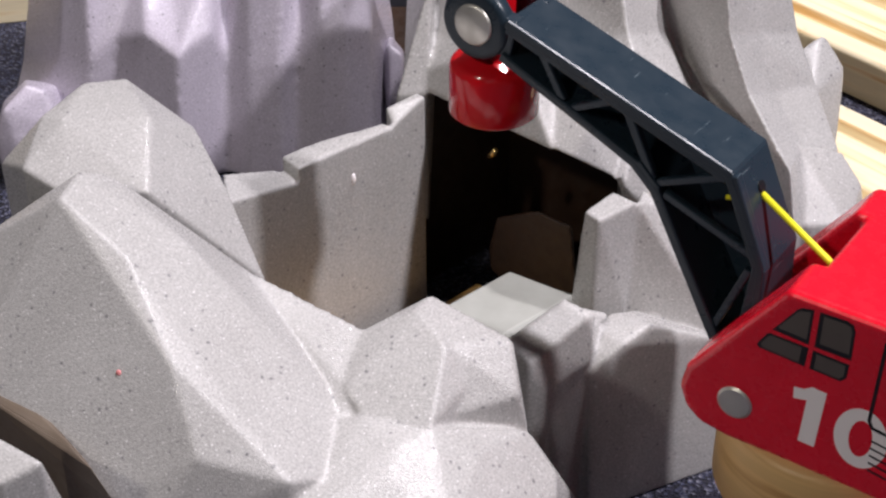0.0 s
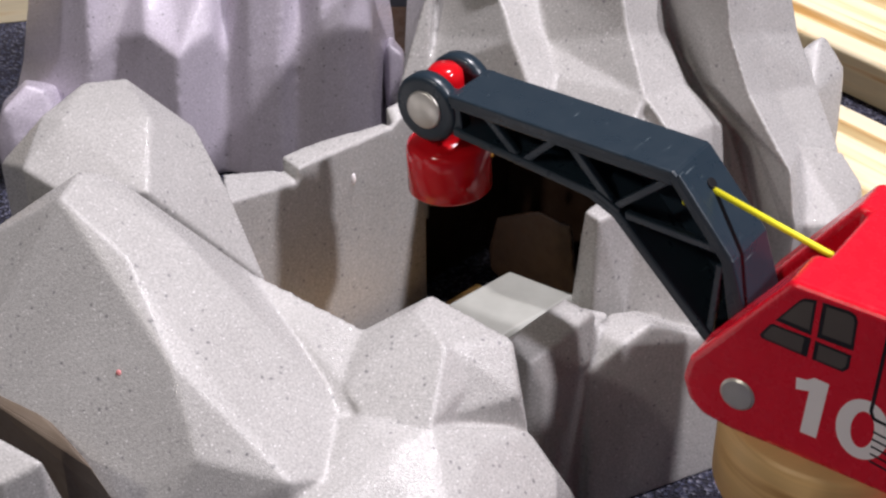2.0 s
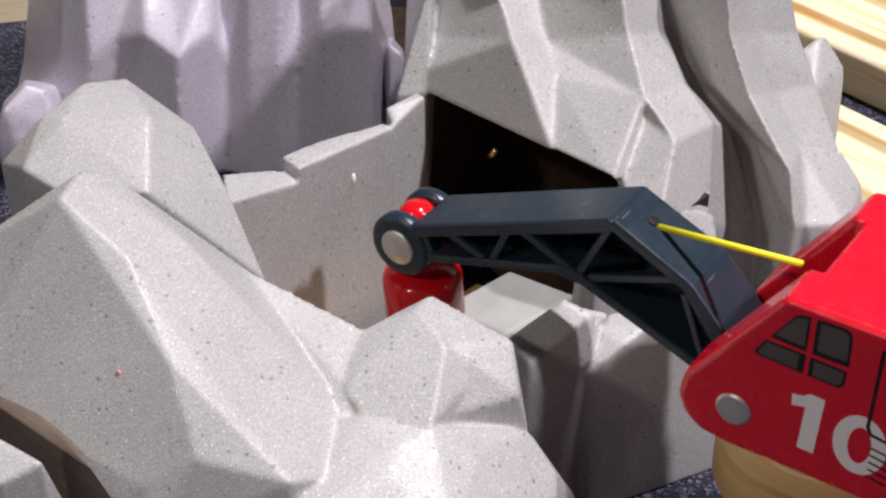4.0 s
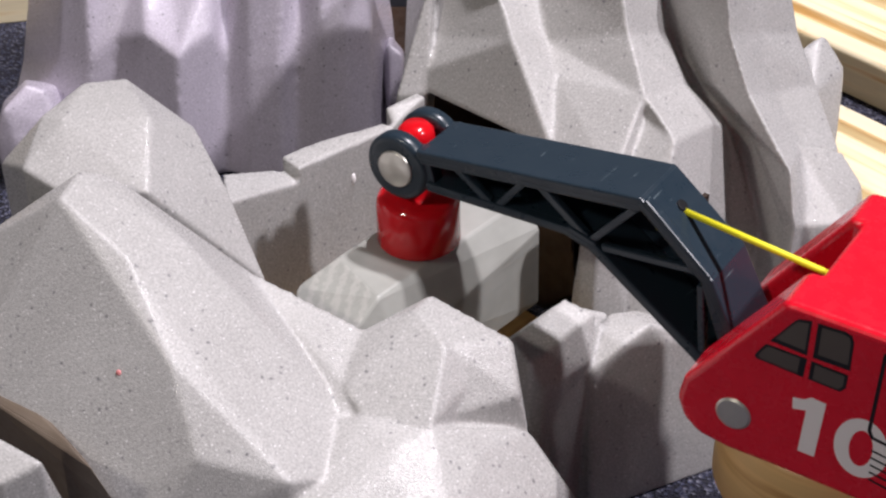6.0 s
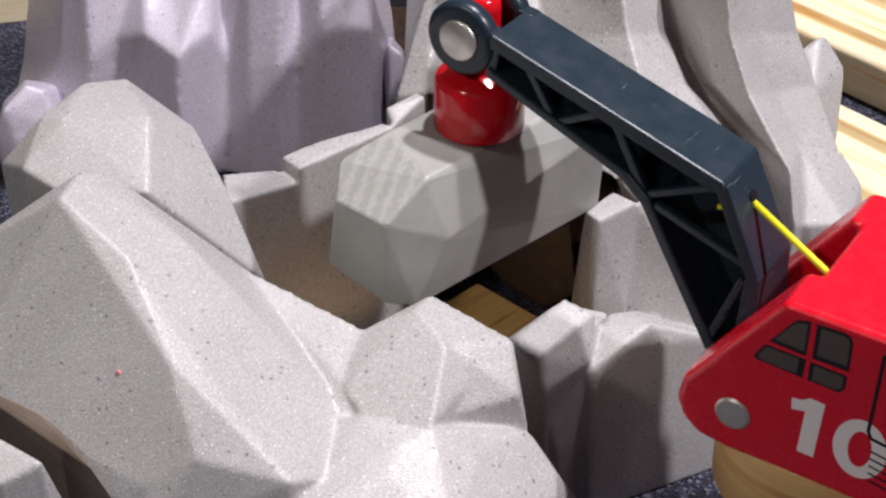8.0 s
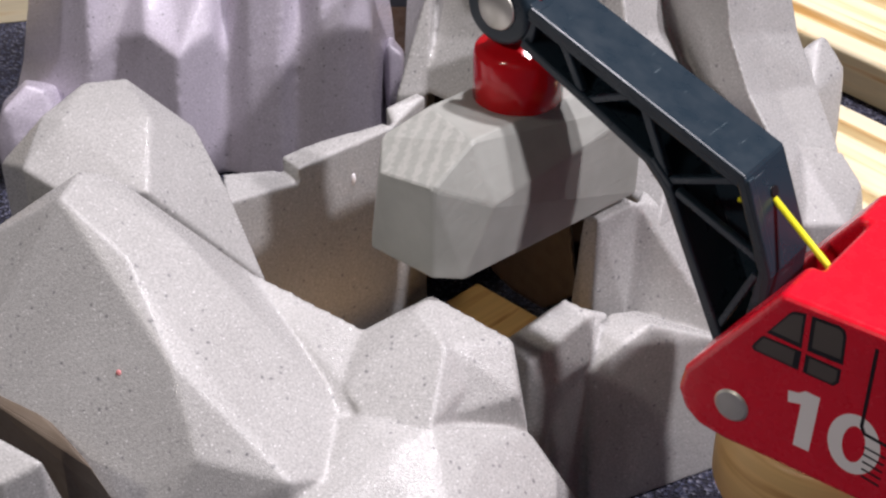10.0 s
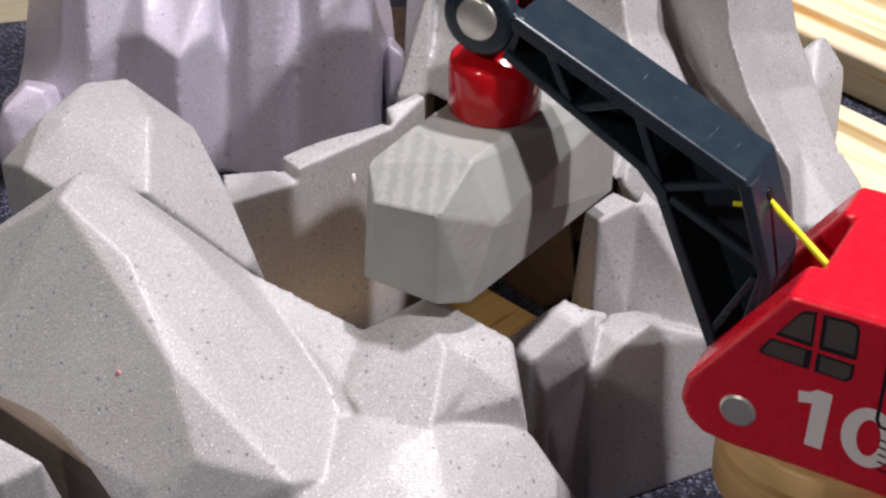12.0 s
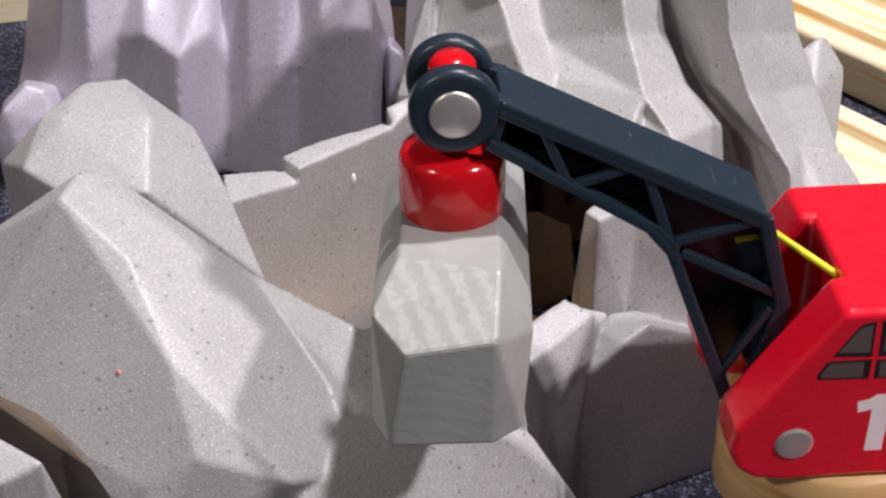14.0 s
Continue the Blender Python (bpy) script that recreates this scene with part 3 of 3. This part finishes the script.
def cab_mesh():
    bm = bmesh.new()
    cheek = [(-26, 8.8), (3, 8.8), (10, 8.6), (14.5, 9.2), (17.0, 11.1), (18.4, 14.3), (17.7, 18.1), (4.8, 37), (3.2, 37), (-26, 37)]
    core = [(-26, 8.8), (3, 8.8), (3.2, 37), (-26, 37)]
    lv = {}

    def v(p, y):
        key = (p, y)
        if key not in lv:
            lv[key] = bm.verts.new((p[0] * MM, y * MM, p[1] * MM))
        return lv[key]

    n = len(cheek)
    for side in (1, -1):
        o, i = 16 * side, 7.2 * side
        bm.faces.new([v(p, o) for p in cheek])
        for k in range(n):
            p, q = cheek[k], cheek[(k + 1) % n]
            bm.faces.new((v(p, o), v(q, o), v(q, i), v(p, i)))
        bm.faces.new([v(p, i) for p in cheek[1:9]])
    for p, q in zip(core, core[1:] + core[:1]):
        bm.faces.new((v(p, 7.2), v(q, 7.2), v(q, -7.2), v(p, -7.2)))
    return bm


cab = bevelled(part("cab", cab_mesh(), RED, crane), 1.5 * MM, 4, 28)


def on_side(name, outline, material, proud=0.12, label=""):
    bm = bmesh.new()
    prism_into(bm, outline, 15.6, 16 + proud)
    return part(name, bm, material, cab, label)


for pane in ([(7.8, 26.8), (7.6, 27.4), (6.6, 29.2), (6.2, 29.4), (0.7, 29.4), (0.8, 26.2), (7.4, 26.4)],
             [(6.0, 30.1), (3.2, 34.6), (2.6, 35.2), (0.9, 35.6), (0.8, 29.9)],
             [(0.1, 35.6), (-3.6, 35.8), (-4.5, 35.5), (-4.9, 34.6), (-5.1, 30.0), (0.0, 29.9)], [(0.1, 29.3), (-5.0, 29.2), (-5.0, 27.0), (-4.3, 26.1), (0.1, 26.2)]):
    mid = (sum(p[0] for p in pane) / len(pane), sum(p[1] for p in pane) / len(pane))
    on_side("window_frame", pane, INK, 0.03)
    on_side("window_pane", [(mid[0] + (p[0] - mid[0]) * 0.80, mid[1] + (p[1] - mid[1]) * 0.78) for p in pane], GLASS, 0.05)
bm = bmesh.new()
lathe_into(bm, [(2.65, -0.5), (2.65, 0.1), (2.3, 0.35), (0.1, 0.4)], pose(9.6 * MM, 16 * MM, 15.5 * MM, -90, 0, 0))
part("headlight", bm, STEEL, cab, "silver headlight disc")
on_side("digit", [(1.7, 22.3), (0.2, 22.6), (-0.8, 23.4), (-2.9, 23.3), (-2.6, 13.6), (-0.2, 13.6), (-0.4, 20.9), (1.5, 20.4)], WHITE, 0.03, "white printed digit 1")


def ring_print(name, cx, cz, rx, rz, ix, iz, material, label):
    bm = bmesh.new()
    n = 40
    for k in range(n):
        quad = []
        for a, (px, pz) in ((k, (rx, rz)), (k + 1, (rx, rz)), (k + 1, (ix, iz)), (k, (ix, iz))):
            w = 2 * math.pi * (a % n) / n
            quad.append((cx + px * math.cos(w), cz + pz * math.sin(w)))
        prism_into(bm, quad, 15.6, 16.03)
    bmesh.ops.remove_doubles(bm, verts=bm.verts, dist=1e-6)
    return part(name, bm, material, cab, label)


ring_print("digit", -8.5, 18.2, 3.7, 5.0, 1.6, 3.1, WHITE, "white printed digit 0")
# black line drawing behind the number
for p, q, w in [((-9.1, 34.6), (-9.1, 21.6), 0.5), ((-9.1, 21.7), (-9.7, 20.6), 0.5), ((-9.6, 20.7), (-13.5, 20.2), 0.5)] + [((-9.9 - 0.1 * k, 18.6 - 1.25 * k), (-13, 18.2 - 1.25 * k), 0.32) for k in range(5)]:
    d = Vector((q[0] - p[0], q[1] - p[1])).normalized() * w / 2
    on_side("printed_line", [(p[0] - d.y, p[1] + d.x), (q[0] - d.y, q[1] + d.x), (q[0] + d.y, q[1] - d.x), (p[0] + d.y, p[1] - d.x)], INK, 0.06)

# drum and chassis under the cab
bm = bmesh.new()
lathe_into(bm, [(15.5, -6), (16.5, -5), (16.5, 7.5), (15.8, 8.5)])
part("turntable_drum", bm, WOOD, crane, "pale wooden turntable drum", True)
bm = bmesh.new()
prism_into(bm, [(-42, -22), (9, -22), (9, -8), (7, -7), (-40, -7), (-42, -8)], -17, 17)
chassis = bevelled(part("chassis", bm, RED, crane), 1.2 * MM, 3)
chassis.matrix_basis = pose(0, 0, 0, 0, 0, 135)
for wx in (-34, -2):
    for side in (-1, 1):
        bm = bmesh.new()
        lathe_into(bm, [(9.5, -2.5), (10, -2), (10, 2), (9.5, 2.5)], pose(wx * MM, side * 19.6 * MM, -24.5 * MM, 90, 0, 0))
        part("wheel", bm, RUBBER, crane).matrix_basis = pose(0, 0, 0, 0, 0, 135)

# boom, about its pivot
bm = bmesh.new()
prism_into(bm, [(47, 41.6), (10, 29.2), (3.6, 16.6), (2.5, 1), (4, -1), (7.2, -0.4), (20.9, 22.9), (24.6, 26.2), (46.8, 36.6)], -5.3, -4.3)
boom = part("boom", bm, BLACK, crane, "dark blue-grey plastic lattice boom")


def bar(p, q, wide, y0, y1, name="strut"):
    d = (Vector((q[0], q[1])) - Vector((p[0], p[1]))).normalized() * wide / 2
    n = Vector((-d.y, d.x))
    bm = bmesh.new()
    prism_into(bm, [(p[0] + n.x, p[1] + n.y), (q[0] + n.x, q[1] + n.y), (q[0] - n.x, q[1] - n.y), (p[0] - n.x, p[1] - n.y)], y0, y1)
    return bevelled(part(name, bm, BLACK, boom), 0.25 * MM, 2)


CHORDS = [((46.5, 41.6), (9.6, 29.3), 2.0), ((9.3, 29.8), (3.3, 16.6), 2.0), ((3.3, 16.9), (4.5, 0), 2.0),
          ((47.4, 36.7), (23.4, 26.4), 1.5), ((23.9, 26.7), (20.2, 23.4), 2.0), ((20.8, 24.0), (7.2, 0), 1.7)]
STRUTS = [((41, 39.8), (36.6, 32.6), 1.3), ((35.2, 31.8), (27.8, 35.6), 1.2), ((26.6, 35.2), (21.2, 25), 1.4),
          ((20.4, 24.6), (10, 29.3), 1.2), ((19.2, 23.2), (4.8, 18.2), 1.3), ((4.8, 15.8), (8.8, 4.2), 1.2)]
for p, q, w in CHORDS:
    bar(p, q, w, 4.2, 5.9, "chord")
for p, q, w in STRUTS:
    bar(p, q, w, 4.3, 5.6)
# top, back and under plates
for outline, name in (([(46.5, 42.9), (9.0, 30.6), (9.6, 29.2), (47, 41.4)], "top_plate"), ([(9.1, 30.6), (2.3, 16.6), (1.5, 1), (3, 1), (3.8, 16.4), (10.4, 29.6)], "back_plate"),
                      ([(46.8, 37.3), (46.8, 36.1), (24.4, 25.9), (20.7, 22.6), (7.0, -0.6), (5.9, 0), (19.8, 23.6), (23.8, 27.1)], "under_plate")):
    bm = bmesh.new()
    prism_into(bm, outline, -5.4, 5.95)
    bevelled(part(name, bm, BLACK, boom), 0.35 * MM, 2)
for side in (1, -1):
    bm = bmesh.new()
    lathe_into(bm, [(4.6, -1.5), (5.3, -1.4), (5.75, -0.9), (5.75, 0.9), (5.3, 1.4), (4.6, 1.5)], pose(TIP.x * MM, 4.4 * side * MM, TIP.z * MM, 90, 0, 0))
    part("eye_ring", bm, BLACK, boom, "", True)
    bar((51.5, 40.4), (45.5, 39.4), 6.4, *sorted((2.9 * side, 5.35 * side)), "fork")
    bm = bmesh.new()
    lathe_into(bm, [(3.2, -0.4), (3.2, 0.3), (2.9, 0.5), (0.1, 0.55)], pose(TIP.x * MM, 5.9 * side * MM, TIP.z * MM, -90 * side, 0, 0))
    part("rivet", bm, STEEL, boom, "round silver rivet", True)

bm = bmesh.new()
lathe_into(bm, [(0.9, -0.3), (0.9, 0.05), (0.7, 0.08), (0.1, 0.08)], pose(6.75 * MM, 0, 26.3 * MM, 0, -64, 0), 20)
part("cord_hole", bm, INK, boom, "small dark cord hole")

bm = bmesh.new()
lathe_into(bm, [(0.4, 0), (0.4, 3.2)], Matrix.Translation(Vector((8.0, 1.5, 24.6)) * MM) @ Vector((5.6, 0.6, -1.4)).to_track_quat("Z", "Y").to_matrix().to_4x4(), 12)
part("inner_cord", bm, YELLOW, boom, "yellow cord end inside the boom", True)

# magnet on the boom's end
bm = bmesh.new()
lathe_into(bm, [(6.5, -17), (7, -16.5), (7, -9.2), (6.7, -8.2), (5.8, -7.5), (4, -7), (3.2, -6.2), (2.9, -3.5), (3.0, -2), (3.1, 3), (2.9, 4.4), (2.0, 5.3), (0.2, 5.5)])
magnet = part("magnet_knob", bm, GLOSS_RED, crane, "glossy red magnet knob", True)

# pull cord
bm = bmesh.new()
lathe_into(bm, [(0.5, 0), (0.5, 25.5)], pose(0, 0, 0, 0, 90, 0), 12)
cord = part("cord", bm, YELLOW, crane, "yellow pull cord", True)

# ---------------------------------------------------------------- movement
# seconds, slew, boom angle, shift x, y (mm), lean fore, lean aside
TURNS = [(0, 144.88, 0.0, 0.14, 0.37, -0.85, 0.24), (0.5, 145.0, 0.2, 0.14, 0.4, -0.7, 0.2), (1, 144.54, 1.18, 0.79, 0.84, -0.5, 0.51),
         (1.5, 144.8, -7.9, 0.77, 1.55, -0.25, 1.22), (2, 144.47, -18.34, 0.77, 1.58, -0.51, 1.1), (2.5, 145.13, -25.85, 0.02, 0.46, -0.33, 0.21),
         (3, 144.33, -34.03, 0.04, 0.04, -0.03, 0.2), (3.3, 144.4, -36.5, 0, -0.2, -0.2, 0), (4.2, 144.9, -41.2, 0, -0.8, -0.5, -0.6), (5.2, 145.3, -36.2, -0.2, -1.3, -0.6, -1),
         (5.5, 145.37, -34.68, -0.2, -1.32, -0.64, -1.02), (6, 146.0, -25.88, -0.25, -1.08, -0.47, -0.73), (6.5, 145.66, -17.59, -0.15, -1.17, -0.39, -0.97),
         (7, 146.18, -9.49, -0.32, -1.0, -0.54, -0.9), (7.5, 145.98, -4.89, -0.18, -0.17, -0.26, -0.39), (8, 145.67, -0.97, -0.3, -1.1, -0.61, -0.92),
         (9.2, 142.6, 2.6, 0.2, -1, -0.2, -0.4), (10.5, 140.89, 4.32, 0.6, -0.85, 0.31, 0.11), (11, 141.95, 4.83, 1.15, 0.09, 0.38, 1.28),
         (11.5, 146.53, 4.82, 0.17, -0.86, 0.39, 0.08), (12, 149.77, 6.09, -0.08, -0.01, 0.5, 0.51), (12.5, 159.25, 8.68, -0.79, 0.53, 0.5, 0.17),
         (13, 168.22, 9.35, -0.68, 0.59, 1.18, 0.21), (13.5, 175.68, 9.17, -0.8, 0.48, 1.15, 0.69), (14, 182.88, 9.95, -0.81, 0.55, 1.42, 0.84)]
# seconds, heading of the block, pitch, roll and shift x, y (mm) while it hangs
SWINGS = [(4.3, 224, 0, 0, 0, 0), (5.5, 226.5, 1, 0, 0, 0), (6, 228.5, 2, 0, 0, 0), (6.5, 229.5, 1.5, 0, 0, 0.1), (7, 228.7, 0, -1.1, 0, 0.3), (7.5, 224, 0.5, -3.5, -0.3, 0.7), (8, 223.4, 1.5, -4.7, -0.5, 1),
          (9.2, 224.5, -1.5, -1, -0.4, 0.5), (10.5, 226.5, -4, 2.4, -0.3, 0), (11, 228.1, -4.2, 2.9, -0.3, -0.1), (11.5, 231.6, -3, 1.8, 0, -0.1), (12, 235.3, -1.5, 0.7, 0.4, -0.1),
          (12.5, 242.6, -2.6, 0.7, 0.7, -0.2), (13, 252.3, -3.8, 0.8, 0.9, -0.3), (13.5, 260.6, -4, 1.5, 0.6, -0.6), (14, 268.7, -4.1, 2.1, 0.3, -0.8)]
# seconds, tilt of the magnet about its pin
TILTS = [(0, 0), (1, 0), (2, 3), (2.5, 6), (3, 9.5), (3.4, 9), (4.2, 3), (5, 2), (5.5, 2), (6.5, 0), (14, 0)]


def glide(table, t):
    """Smooth values between the rows of a table."""
    if t <= table[0][0]:
        return table[0][1:]
    for i in range(len(table) - 1):
        a, b = table[i], table[i + 1]
        if a[0] <= t <= b[0]:
            p, n = table[max(i - 1, 0)], table[min(i + 2, len(table) - 1)]
            h = b[0] - a[0]
            u = (t - a[0]) / h
            out = []
            for k in range(1, len(a)):
                m0 = (b[k] - p[k]) / (b[0] - p[0]) * h
                m1 = (n[k] - a[k]) / (n[0] - a[0]) * h
                out.append((2 * u**3 - 3 * u**2 + 1) * a[k] + (u**3 - 2 * u**2 + u) * m0 + (-2 * u**3 + 3 * u**2) * b[k] + (u**3 - u**2) * m1)
            return out
    return table[-1][1:]


def motions():
    cab_rows, boom_rows, knob_rows, cord_rows, block_rows = [], [], [], [], []
    times = [k / 10 for k in range(141)]
    start = crane.matrix_world.translation.copy()
    rest = pose(5.7 * MM, 205.2 * MM, 20.0 * MM, 0, 0, 222)
    for t in times:
        yaw, beta, dx, dy, fore, aside = glide(TURNS, t)
        c = pose(dx * MM, dy * MM, 0, 0, 0, yaw) @ pose(0, 0, 0, 0, fore, 0) @ pose(0, 0, 0, aside, 0, 0)
        b = c @ pose(PIVOT.x * MM, 0, PIVOT.z * MM, 0, -beta, 0)
        tip = b @ (TIP * MM)
        k = pose(*tip, 0, 0, yaw) @ pose(0, 0, 0, 0, glide(TILTS, t)[0], 0)
        hole, anchor = b @ (Vector((7.0, 0, 25.4)) * MM), c @ (Vector((3.0, 4.5, 35.2)) * MM)
        d = (anchor - hole).normalized()
        cord_rows.append((t, Matrix.Translation(hole - d * 0.5 * MM) @ d.to_track_quat("X", "Z").to_matrix().to_4x4()))
        cab_rows.append((t, c)), boom_rows.append((t, b)), knob_rows.append((t, k))
        heading, tip_up, roll, sx, sy = glide(SWINGS, t)
        held = Matrix.Translation(start + tip + Vector((sx, sy, -17)) * MM) @ pose(0, 0, 0, 0, 0, heading) @ pose(0, 0, 0, 0, tip_up, 0) @ pose(0, 0, 0, roll, 0, 0)
        u = min(max((t - 4.15) / 0.35, 0), 1)
        block_rows.append((t, rest.lerp(held, u * u * (3 - 2 * u))))
    walk(cab, cab_rows), walk(boom, boom_rows), walk(magnet, knob_rows), walk(cord, cord_rows), walk(boulder, block_rows)


motions()
